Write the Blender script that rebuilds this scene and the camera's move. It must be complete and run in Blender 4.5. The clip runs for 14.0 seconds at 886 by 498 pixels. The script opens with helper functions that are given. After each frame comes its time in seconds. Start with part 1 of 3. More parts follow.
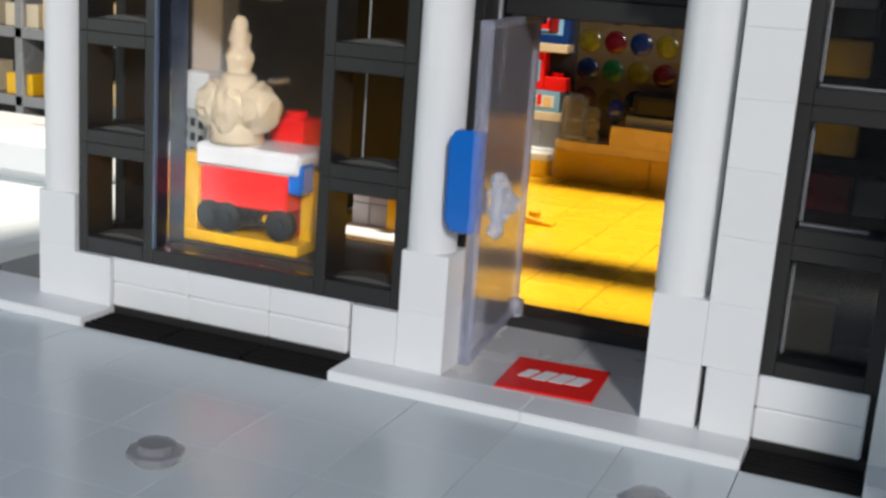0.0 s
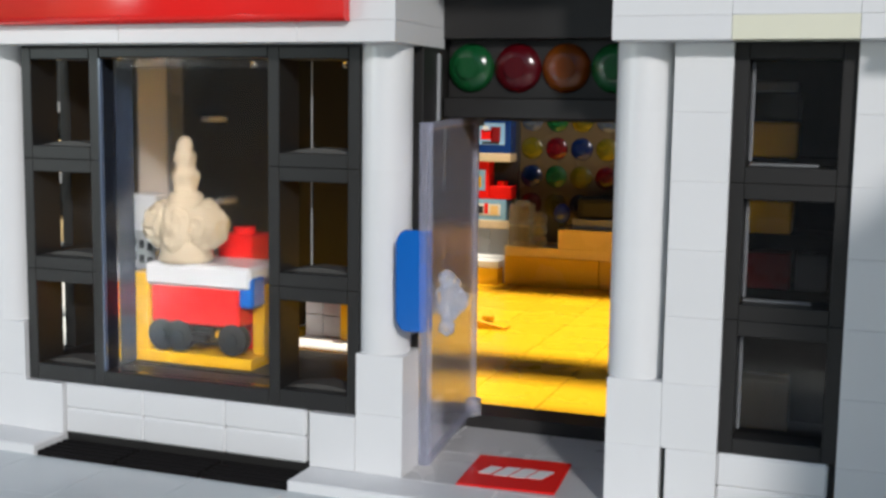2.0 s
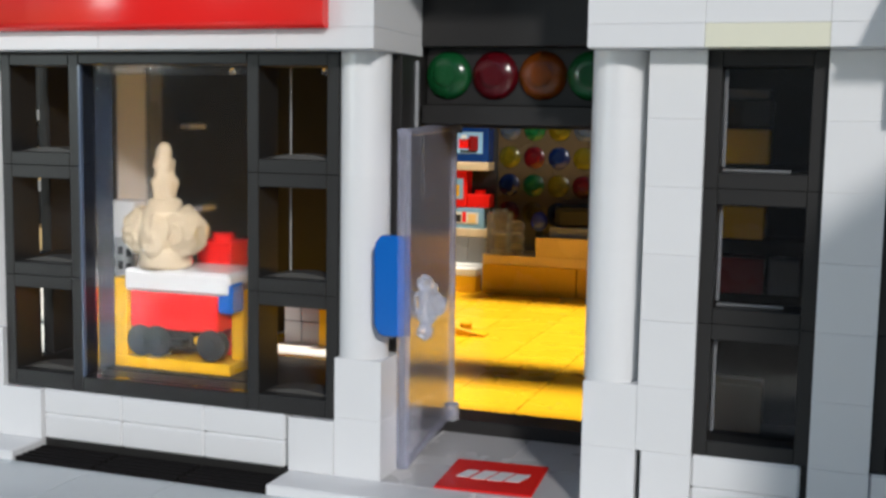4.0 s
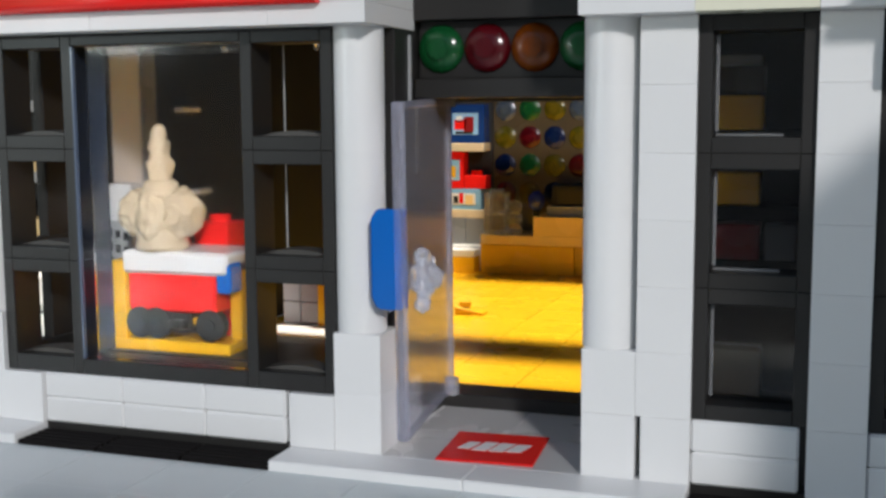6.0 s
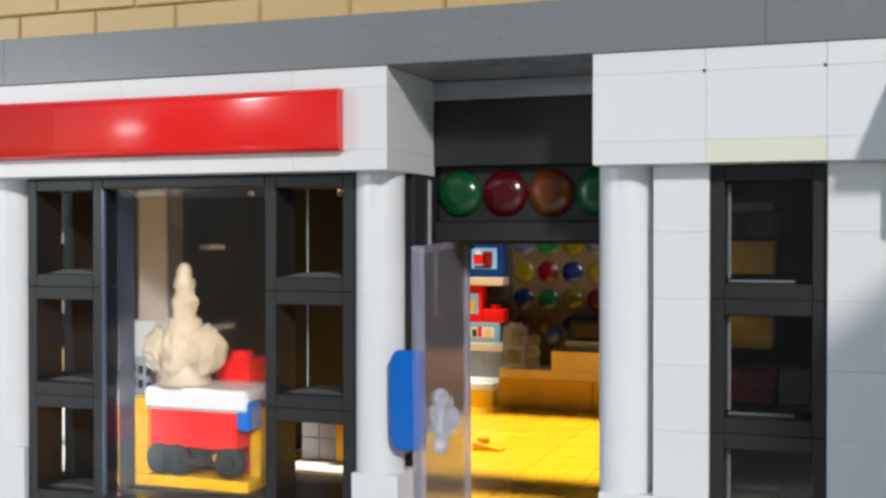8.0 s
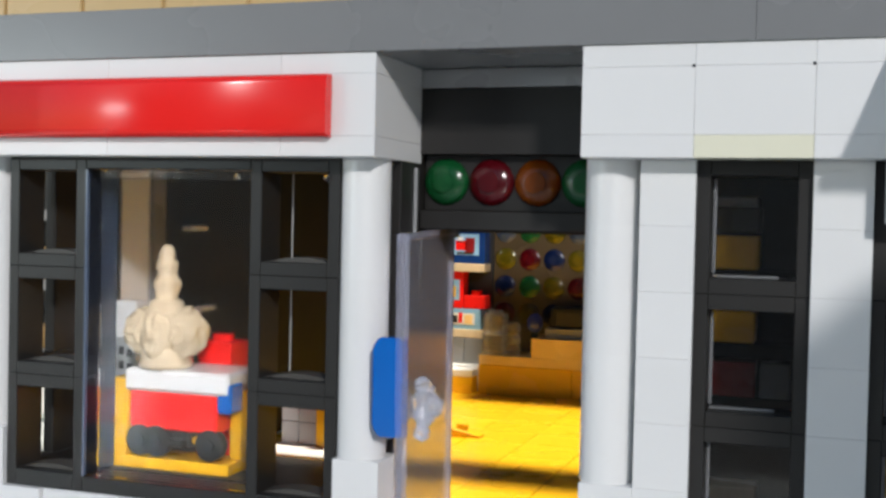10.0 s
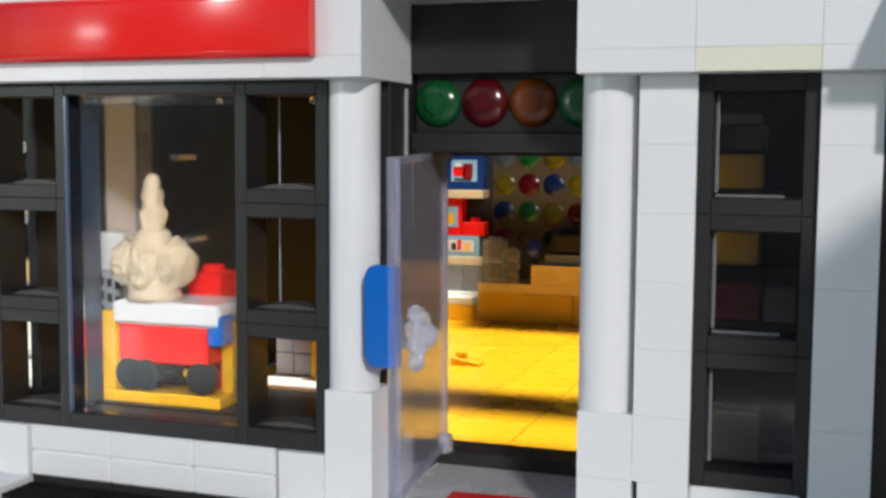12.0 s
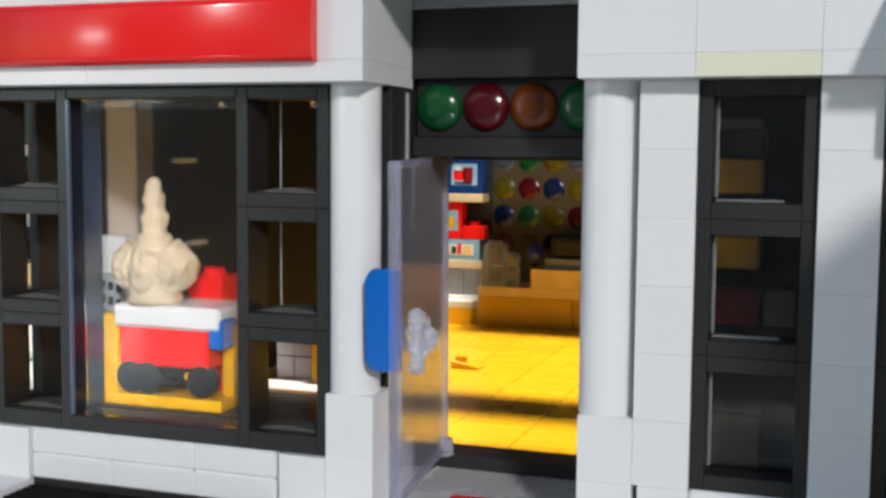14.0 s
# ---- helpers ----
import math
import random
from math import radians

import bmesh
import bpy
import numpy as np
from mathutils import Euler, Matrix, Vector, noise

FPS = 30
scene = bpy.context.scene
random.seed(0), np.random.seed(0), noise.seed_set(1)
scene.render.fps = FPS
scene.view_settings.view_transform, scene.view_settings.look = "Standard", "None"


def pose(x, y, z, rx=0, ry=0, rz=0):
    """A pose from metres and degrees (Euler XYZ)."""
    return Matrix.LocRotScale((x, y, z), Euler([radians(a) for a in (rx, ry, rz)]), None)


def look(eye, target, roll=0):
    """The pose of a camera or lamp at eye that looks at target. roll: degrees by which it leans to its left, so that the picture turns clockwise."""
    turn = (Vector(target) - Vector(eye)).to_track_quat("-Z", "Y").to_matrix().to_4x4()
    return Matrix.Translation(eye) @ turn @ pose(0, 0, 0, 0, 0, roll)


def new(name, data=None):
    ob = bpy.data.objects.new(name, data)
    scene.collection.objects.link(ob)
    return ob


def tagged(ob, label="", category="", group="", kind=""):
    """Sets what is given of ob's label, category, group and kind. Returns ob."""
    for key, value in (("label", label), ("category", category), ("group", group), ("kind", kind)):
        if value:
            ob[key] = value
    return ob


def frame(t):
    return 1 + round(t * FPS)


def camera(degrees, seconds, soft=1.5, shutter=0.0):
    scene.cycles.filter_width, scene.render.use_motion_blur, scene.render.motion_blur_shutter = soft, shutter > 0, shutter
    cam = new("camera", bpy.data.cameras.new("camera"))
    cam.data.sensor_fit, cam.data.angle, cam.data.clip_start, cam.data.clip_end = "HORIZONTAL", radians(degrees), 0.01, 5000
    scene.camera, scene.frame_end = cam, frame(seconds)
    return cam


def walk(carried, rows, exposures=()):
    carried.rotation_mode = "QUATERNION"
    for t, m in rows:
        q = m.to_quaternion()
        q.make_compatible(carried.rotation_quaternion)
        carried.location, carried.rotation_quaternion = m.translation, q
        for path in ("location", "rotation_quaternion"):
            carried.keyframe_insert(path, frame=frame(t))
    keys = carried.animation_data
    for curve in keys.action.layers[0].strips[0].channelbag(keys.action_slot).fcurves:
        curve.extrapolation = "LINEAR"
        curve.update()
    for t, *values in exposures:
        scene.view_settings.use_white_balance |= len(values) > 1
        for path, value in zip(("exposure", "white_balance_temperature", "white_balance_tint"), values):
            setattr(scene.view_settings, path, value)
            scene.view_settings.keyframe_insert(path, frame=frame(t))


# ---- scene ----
# Lengths are counted in studs of 8 mm; one brick is 1.2 studs high, one plate 0.4.
P = 0.008
cam = camera(42.3, 14.0, soft=2.9)
PATH = [
    (0, (8.891, -19.954, 7.583), (8.164, -18.147, 7.127), 4.17),
    (0.5, (9.220, -19.842, 6.901), (8.518, -18.015, 6.490), -0.19),
    (1, (9.176, -19.916, 6.955), (8.491, -18.081, 6.550), 0.10),
    (1.5, (9.124, -20.083, 7.168), (8.461, -18.224, 6.844), 1.22),
    (2, (9.148, -20.169, 7.193), (8.468, -18.304, 6.950), 0.87),
    (2.5, (9.207, -20.307, 7.273), (8.547, -18.431, 7.066), 1.23),
    (3, (9.184, -20.345, 7.241), (8.535, -18.465, 7.027), 1.66),
    (5.5, (9.323, -20.434, 6.860), (8.680, -18.554, 6.632), -0.25),
    (6, (9.323, -20.437, 6.789), (8.679, -18.559, 6.547), -0.33),
    (6.5, (9.234, -19.886, 6.759), (8.591, -18.022, 6.422), -0.82),
    (7, (9.250, -19.895, 6.770), (8.608, -18.029, 6.442), -0.82),
    (7.5, (9.356, -20.380, 6.953), (8.697, -18.500, 6.777), -0.01),
    (8, (9.478, -20.830, 7.119), (8.798, -18.949, 7.097), 0.02),
    (8.5, (9.465, -20.977, 7.229), (8.819, -19.085, 7.211), 1.44),
    (11, (9.310, -20.543, 7.198), (8.665, -18.653, 7.092), 1.05),
    (11.5, (9.294, -20.266, 7.138), (8.649, -18.378, 6.995), 0.69),
    (12, (9.285, -20.037, 7.101), (8.639, -18.152, 6.926), 0.40),
    (12.5, (9.287, -20.052, 7.096), (8.641, -18.167, 6.923), 0.41),
    (13, (9.290, -20.074, 7.118), (8.644, -18.189, 6.950), 0.44),
    (13.5, (9.289, -20.048, 7.076), (8.643, -18.163, 6.907), 0.38),
    (14, (9.281, -20.106, 7.118), (8.636, -18.221, 6.949), 0.51),
]
walk(cam, [(t, look([c * P for c in eye], [c * P for c in aim], roll)) for t, eye, aim, roll in PATH],
     exposures=((0, -0.15), (3, -0.09), (6.5, -0.2), (8, 0.02), (11, -0.06), (14, -0.11)))

# ---------------------------------------------------------------- light
SUN_DIR = Vector((0.59, -1.0, 0.48)).normalized()
world = bpy.data.worlds.new("room_light")
scene.world = world
world.use_nodes = True
wn = world.node_tree.nodes
sky = wn.new("ShaderNodeTexSky")
sky.sky_type = "NISHITA"
sky.sun_disc = False
sky.sun_elevation = math.asin(SUN_DIR.z)
sky.sun_rotation = -math.atan2(SUN_DIR.x, SUN_DIR.y)
sky.ozone_density = 1.35
sky.dust_density = 0.3
world.node_tree.links.new(sky.outputs["Color"], wn["Background"].inputs["Color"])
wn["Background"].inputs["Strength"].default_value = 0.08
sun_data = bpy.data.lights.new("sun", "SUN")
sun_data.energy = 2.25
sun_data.angle = radians(5.0)
sun_data.color = (1.0, 0.97, 0.955)
sun = new("sun", sun_data)
sun.matrix_world = look(SUN_DIR * 1.0, (0, 0, 0))
# lamp added out of view above the model to brighten the shop floor
lamp_data = bpy.data.lights.new("added_overhead_lamp", "AREA")
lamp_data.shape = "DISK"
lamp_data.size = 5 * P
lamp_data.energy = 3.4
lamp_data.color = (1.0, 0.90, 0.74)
lamp = new("added_overhead_lamp", lamp_data)
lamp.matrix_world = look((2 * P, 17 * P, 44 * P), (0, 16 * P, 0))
# daylight lamp added unseen, in front and to the left, for the sign's highlight
pane_data = bpy.data.lights.new("added_daylight", "AREA")
pane_data.shape = "RECTANGLE"
pane_data.size = 26 * P
pane_data.size_y = 4 * P
pane_data.energy = 0.9
pane_data.color = (0.84, 0.98, 1.0)
daylight = new("added_daylight", pane_data)
daylight.matrix_world = look((-71 * P, -80 * P, 16.5 * P), (-3 * P, 0, 5 * P))


# ---------------------------------------------------------------- materials
def plastic(name, color, rough=0.25, vary=0.05, trans=0.0, ior=1.5, metal=0.0, bump=0.02, grime=0.12, gloss=0.5):
    m = bpy.data.materials.new(name)
    m.use_nodes = True
    n, l = m.node_tree.nodes, m.node_tree.links
    b = n["Principled BSDF"]
    b.inputs["Roughness"].default_value = rough
    b.inputs["IOR"].default_value = ior
    b.inputs["Metallic"].default_value = metal
    b.inputs["Transmission Weight"].default_value = trans
    b.inputs["Specular IOR Level"].default_value = gloss
    tc = n.new("ShaderNodeTexCoord")
    info = n.new("ShaderNodeObjectInfo")
    big = n.new("ShaderNodeTexNoise")
    big.inputs["Scale"].default_value = 45.0
    big.inputs["Detail"].default_value = 3.0
    fine = n.new("ShaderNodeTexNoise")
    fine.inputs["Scale"].default_value = 900.0
    fine.inputs["Detail"].default_value = 2.0
    shift = n.new("ShaderNodeVectorMath")
    shift.operation = "ADD"
    l.new(tc.outputs["Object"], shift.inputs[0])
    l.new(info.outputs["Random"], shift.inputs[1])
    l.new(shift.outputs[0], big.inputs["Vector"])
    l.new(shift.outputs[0], fine.inputs["Vector"])
    # piece to piece and slow change of shade
    add = n.new("ShaderNodeMath")
    add.operation = "MULTIPLY_ADD"
    add.inputs[1].default_value = vary
    l.new(info.outputs["Random"], add.inputs[0])
    mul = n.new("ShaderNodeMath")
    mul.operation = "MULTIPLY_ADD"
    mul.inputs[1].default_value = grime
    l.new(big.outputs["Fac"], mul.inputs[0])
    mul.inputs[2].default_value = 1.0 - grime / 2 - vary / 2
    l.new(mul.outputs[0], add.inputs[2])
    hsv = n.new("ShaderNodeHueSaturation")
    hsv.inputs["Color"].default_value = (*color, 1)
    l.new(add.outputs[0], hsv.inputs["Value"])
    l.new(hsv.outputs["Color"], b.inputs["Base Color"])
    mr = n.new("ShaderNodeMapRange")
    mr.inputs["To Min"].default_value = max(0.0, rough - 0.06)
    mr.inputs["To Max"].default_value = rough + 0.10
    l.new(big.outputs["Fac"], mr.inputs["Value"])
    l.new(mr.outputs["Result"], b.inputs["Roughness"])
    bp = n.new("ShaderNodeBump")
    bp.inputs["Strength"].default_value = 0.25
    bp.inputs["Distance"].default_value = 0.001 * bump
    l.new(fine.outputs["Fac"], bp.inputs["Height"])
    l.new(bp.outputs["Normal"], b.inputs["Normal"])
    return m


WHITE = plastic("white_plastic", (0.76, 0.765, 0.765), rough=0.3, vary=0.03, grime=0.03)
CREAM = plastic("aged_white_plastic", (0.76, 0.75, 0.60))
LGREY = plastic("light_grey_plastic", (0.36, 0.37, 0.38))
SLAB = plastic("pale_grey_plastic", (0.56, 0.56, 0.56))
PAVE = plastic("glossy_grey_tile", (0.60, 0.655, 0.67), rough=0.18)
MGREY = plastic("mid_grey_plastic", (0.20, 0.205, 0.21))
DGREY = plastic("dark_grey_plastic", (0.028, 0.030, 0.034), rough=0.5, gloss=0.15)
BLACK = plastic("black_plastic", (0.022, 0.021, 0.020), rough=0.36, gloss=0.38)
NIGHT = plastic("dark_blue_grey_plastic", (0.012, 0.0145, 0.020), rough=0.6, gloss=0.12)
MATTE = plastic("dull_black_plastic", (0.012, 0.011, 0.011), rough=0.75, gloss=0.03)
YELLOW = plastic("yellow_plastic", (0.80, 0.44, 0.012))
TAN = plastic("tan_plastic", (0.60, 0.42, 0.19))
BEIGE = plastic("beige_plastic", (0.62, 0.52, 0.36))
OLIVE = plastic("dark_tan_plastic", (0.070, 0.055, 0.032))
AMBER = plastic("light_orange_plastic", (0.84, 0.60, 0.27))
RED = plastic("red_plastic", (0.84, 0.016, 0.013), rough=0.2)
DRED = plastic("dark_red_plastic", (0.22, 0.01, 0.012))
ORANGE = plastic("orange_plastic", (0.75, 0.25, 0.02))
BLUE = plastic("blue_plastic", (0.003, 0.125, 0.50), rough=0.12)
DBLUE = plastic("dark_blue_plastic", (0.008, 0.04, 0.18), rough=0.2)
INDIGO = plastic("deep_blue_clear_plastic", (0.03, 0.05, 0.40), rough=0.12, trans=0.3)
SKYBLUE = plastic("light_blue_plastic", (0.25, 0.48, 0.72))
PEARL = plastic("pearl_plastic", (0.90, 0.75, 0.53), rough=0.08, trans=0.35, bump=0.3)
PEARL.node_tree.nodes["Principled BSDF"].inputs["Coat Weight"].default_value = 0.9
PEARL.node_tree.nodes["Principled BSDF"].inputs["Coat Roughness"].default_value = 0.04
GLASS = plastic("clear_plastic", (0.97, 0.975, 0.98), rough=0.02, trans=1.0, vary=0.0, grime=0.0, bump=0.0)
THIN = plastic("thin_clear_plastic", (0.96, 0.965, 0.97), rough=0.02, trans=1.0, vary=0.0, grime=0.0, bump=0.0, ior=1.42)
TINT = plastic("bluish_clear_plastic", (0.70, 0.71, 0.80), rough=0.09, trans=0.9, vary=0.0, grime=0.0, bump=0.0)
DIM = plastic("tinted_window_plastic", (0.72, 0.73, 0.76), rough=0.03, trans=1.0, vary=0.0, grime=0.0, bump=0.0, ior=1.4)
STEEL = plastic("dim_clear_plastic", (0.42, 0.43, 0.45), rough=0.06, trans=0.6, vary=0.0, grime=0.2, bump=0.3)
CLOUD = plastic("milky_clear_plastic", (0.92, 0.90, 0.88), rough=0.03, trans=0.86, vary=0.0, grime=0.2, bump=0.3)
FROST = plastic("cloudy_clear_plastic", (0.80, 0.82, 0.88), rough=0.06, trans=0.88, vary=0.0, grime=0.2, bump=0.3)
SMOKE = plastic("dark_blue_clear_plastic", (0.035, 0.05, 0.085), rough=0.1, trans=0.3, vary=0.0, grime=0.1, bump=0.0)
LIT_EDGE = plastic("blue_grey_plastic", (0.085, 0.115, 0.175), rough=0.2)
GEMS = {
    "green": plastic("clear_green_plastic", (0.014, 0.22, 0.06), rough=0.16, trans=0.7, grime=0.3),
    "red": plastic("clear_red_plastic", (0.22, 0.006, 0.016), rough=0.16, trans=0.7, grime=0.3),
    "orange": plastic("clear_orange_plastic", (0.42, 0.10, 0.006), rough=0.16, trans=0.7, grime=0.3),
    "yellow": plastic("clear_yellow_plastic", (0.28, 0.23, 0.01), rough=0.16, trans=0.7, grime=0.3),
    "blue": plastic("clear_blue_plastic", (0.008, 0.035, 0.17), rough=0.16, trans=0.7, grime=0.3),
    "smoke": plastic("clear_smoke_plastic", (0.10, 0.14, 0.20), rough=0.08, trans=0.5, grime=0.3),
}


def part(name, bm, material, parent=None, label=""):
    me = bpy.data.meshes.new(name)
    bm.to_mesh(me)
    bm.free()
    me.materials.append(material)
    ob = new(name, me)
    ob.parent = parent
    return tagged(ob, label)


def thing(name, label, category, at=(0, 0, 0), group="", kind=""):
    ob = new(name)
    ob.location = [c * P for c in at]
    ob.empty_display_size = 0.004
    return tagged(ob, label, category, group, kind)


def slab(x0, x1, y0, y1, z0, z1, bevel=0.02, bm=None):
    """A box in studs with softened edges."""
    bm = bm or bmesh.new()
    m = Matrix.Translation(((x0 + x1) / 2 * P, (y0 + y1) / 2 * P, (z0 + z1) / 2 * P)) @ Matrix.Diagonal(((x1 - x0) * P, (y1 - y0) * P, (z1 - z0) * P, 1))
    r = bmesh.ops.create_cube(bm, size=1.0, matrix=m)
    if bevel:
        es = list({e for v in r["verts"] for e in v.link_edges})
        bmesh.ops.bevel(bm, geom=es, offset=bevel * P, segments=1, affect="EDGES", clamp_overlap=True)
    return bm


def drum(x, y, z0, z1, r0, r1=None, n=24, bm=None, axis="z"):
    """An upright (or facing) drum or cone in studs."""
    bm = bm or bmesh.new()
    r1 = r0 if r1 is None else r1
    turn = Matrix.Rotation(radians(90), 4, "X") if axis == "y" else Matrix.Identity(4)
    where = Matrix.Translation((x * P, y * P, (z0 + z1) / 2 * P)) if axis == "z" else Matrix.Translation((x * P, (z0 + z1) / 2 * P, y * P))
    bmesh.ops.create_cone(bm, cap_ends=True, segments=n, radius1=r0 * P, radius2=r1 * P, depth=(z1 - z0) * P, matrix=where @ turn)
    return bm


PIECES = {}


def brick(name, x0, x1, y0, y1, z0, z1, material, parent, label="", gap=0.002, bevel=0.009):
    """One piece of the building; alike pieces share a mesh."""
    key = (name, round(x1 - x0, 3), round(y1 - y0, 3), round(z1 - z0, 3), material.name)
    if key not in PIECES:
        bm = slab(gap, x1 - x0 - gap, 0, y1 - y0, gap / 2, z1 - z0 - gap / 2, bevel)
        me = bpy.data.meshes.new(name)
        bm.to_mesh(me)
        bm.free()
        me.materials.append(material)
        PIECES[key] = me
    ob = new(name, PIECES[key])
    ob.parent = parent
    base = parent.location if parent else Vector()
    ob.location = Vector((x0 * P, y0 * P, z0 * P)) - Vector(base)
    return tagged(ob, label)


def structure(name, label, category):
    return thing(name, label, category, kind="structure")


# ---------------------------------------------------------------- helpers for shapes
def local(name, bm, material, parent, at=(0, 0, 0), label="", clear=False, smooth=False):
    """A part laid out round its own origin and set at a place in studs, counted from its thing."""
    ob = part(name, bm, material, parent, label)
    ob.location = [c * P for c in at]
    if clear:
        ob.visible_shadow = False
    if smooth:
        ob.data.polygons.foreach_set("use_smooth", [True] * len(ob.data.polygons))
    return ob


def dome(r, flat=0.5, n=20, rings=6, bm=None, at=(0, 0, 0)):
    """A dome that bulges towards -y, r studs wide."""
    bm = bm or bmesh.new()
    loops = []
    for i in range(rings):
        a = radians(90) * i / rings
        loops.append([bm.verts.new(((at[0] + r * math.cos(a) * math.cos(t)) * P, (at[1] - r * flat * math.sin(a)) * P, (at[2] + r * math.cos(a) * math.sin(t)) * P)) for t in (2 * math.pi * k / n for k in range(n))])
    tip = bm.verts.new((at[0] * P, (at[1] - r * flat) * P, at[2] * P))
    for a, b in zip(loops, loops[1:]):
        for k in range(n):
            bm.faces.new((a[k], a[(k + 1) % n], b[(k + 1) % n], b[k]))
    for k in range(n):
        bm.faces.new((loops[-1][k], loops[-1][(k + 1) % n], tip))
    bm.faces.new(list(reversed(loops[0])))
    bmesh.ops.recalc_face_normals(bm, faces=bm.faces)
    return bm


def turned(profile, n=24, bm=None):
    """A lathe form from (radius, height) in studs."""
    bm = bm or bmesh.new()
    loops = [[bm.verts.new((r * math.cos(t) * P, r * math.sin(t) * P, z * P)) for t in (2 * math.pi * k / n for k in range(n))] for r, z in profile]
    for a, b in zip(loops, loops[1:]):
        for k in range(n):
            bm.faces.new((a[k], a[(k + 1) % n], b[(k + 1) % n], b[k]))
    bm.faces.new(list(reversed(loops[0])))
    bm.faces.new(loops[-1])
    bmesh.ops.recalc_face_normals(bm, faces=bm.faces)
    return bm


def ball(r, at=(0, 0, 0), sx=1, sy=1, sz=1, bm=None, sub=3):
    bm = bm or bmesh.new()
    m = Matrix.Translation([c * P for c in at]) @ Matrix.Diagonal((sx, sy, sz, 1))
    bmesh.ops.create_icosphere(bm, subdivisions=sub, radius=r * P, matrix=m)
    return bm


# ---------------------------------------------------------------- ground
GZ = -0.2
tagged(part("ground", slab(-110, 110, -110, 110, GZ - 1.4, GZ - 1.2, 0), MGREY), "grey tabletop under the toy shop", "ground", kind="structure")
pave = structure("pavement", "glossy light grey tiled pavement of a toy street", "pavement")
part("bed", slab(-45, 31, -23, 41, GZ - 1.2, GZ - 0.405, 0), MGREY, pave)
for i in range(-7, 10):
    for j in range(-6, 0):
        brick("tile", i * 2 + 1, i * 2 + 3, j * 2 + 1 - 2, j * 2 + 1, GZ - 0.4, GZ, PAVE, pave, gap=0.008, bevel=0.005)
for i in range(-22, -7):
    for j in range(-6, 10):
        brick("tile", i * 2 + 1, i * 2 + 3, j * 2 - 1, j * 2 + 1, GZ - 0.4, GZ, PAVE, pave, gap=0.008, bevel=0.005)

step = structure("doorstep", "white and light grey plastic entrance slab", "doorstep")
for x0, x1 in ((-1, 3), (3, 7)):
    brick("edge_tile", x0, x1, -1, 0, GZ - 0.4, 0, WHITE, step, bevel=0.03)
for x0, x1, y0, y1 in ((-1, 1, 0, 4), (1, 3, 0, 2), (3, 5, 0, 2), (1, 3, 2, 4), (3, 5, 2, 4), (5, 7, 0, 4)):
    brick("plate", x0, x1, y0, y1, GZ - 0.4, 0, SLAB if x0 in (1, 3) else WHITE, step)
side_step = structure("kerb", "white plastic kerb slab beside the shop", "kerb")
for x0, x1 in ((-11, -7), (9, 13), (13, 17)):
    brick("edge_tile", x0, x1, -1, 0.9, GZ - 0.4, 0, WHITE, side_step, bevel=0.03)

for x0, x1 in ((-7, -5), (-5, -3), (-3, -1), (7, 9)):
    g = thing("grille", "black slotted plastic grille in the pavement", "grille", (x0, -1, -0.26), group="pavement grilles")
    local("tray", slab(0, 2, 0, 1.06, -0.45, 0.0, 0), MATTE, g)
    for k in range(5):
        local("slat", slab(0.04, 1.96, 0.06 + k * 0.2, 0.19 + k * 0.2, 0.0, 0.13, 0.01), MATTE, g)

for x, y in ((-1.45, -5.85), (5.95, -3.5)):
    s = thing("round_plate", "clear plastic round plate with a stud on the pavement", "toy piece", (x, y, GZ), group="loose clear plates")
    local("disc", drum(0, 0, 0.0, 0.10, 0.34, 0.34), STEEL, s, clear=True)
    local("rim", drum(0, 0, 0.10, 0.2, 0.46, 0.48, 8), STEEL, s, clear=True)
    local("stud", drum(0, 0, 0.2, 0.33, 0.3, 0.3, 12), STEEL, s, clear=True)

# ---------------------------------------------------------------- shop front
front = structure("wall_front", "white brick shop front with round columns", "wall")
drum_mesh = bpy.data.meshes.new("column_drum")
bm = turned([(0.5, 0.0), (0.5, 1.2)], 48)
for e in bm.edges:
    e.smooth = len(e.link_faces) == 2 and all(len(f.verts) == 4 for f in e.link_faces)
bm.to_mesh(drum_mesh)
bm.free()
drum_mesh.materials.append(WHITE)
drum_mesh.polygons.foreach_set("use_smooth", [len(f.vertices) == 4 for f in drum_mesh.polygons])
for x in (-9, 0, 5):
    brick("column_base", x, x + 1, 0, 1 if x < 0 else 2, 0, 1.2, WHITE, front)
    brick("column_base", x, x + 1, 0, 1, 1.2, 2.4, WHITE, front)
    for k in range(5):
        ob = new("column_drum", drum_mesh)
        ob.parent = front
        ob.location = ((x + 0.42) * P, 0.5 * P, (2.4 + 1.2 * k) * P)
brick("pillar_brick", 6.1, 7, 0, 1, 0, 1.2, WHITE, front)
for x in (6, 9):
    for k in range(1 if x == 6 else 0, 7):
        brick("pillar_brick", x, x + 1, 0, 1, k * 1.2, k * 1.2 + 1.2, WHITE, front)
for x in (-8, -1):
    brick("sill_brick", x, x + 1, -0.03, 1, 0, 1.11, WHITE, front)
for x in (-7, -5, -3, 7, 10, 12, 14, 16):
    tall = 0.555 if x < 0 else 0.6
    for k in (0, tall):
        short = 0.12 if x in (-3, 7) else 0
        brick("sill_log", x, x + 2 - short, 0.06, 1, k, k + tall, WHITE, front, bevel=0.045)
brick("pillar_brick", 18, 19, 0, 1, 0, 8.4, WHITE, front)
part("plinth", slab(-8, 0, 0.12, 1.0, GZ - 0.4, -0.004, 0), BLACK, front)
part("plinth", slab(7, 18, 0.12, 1.0, GZ - 0.4, -0.004, 0), BLACK, front)
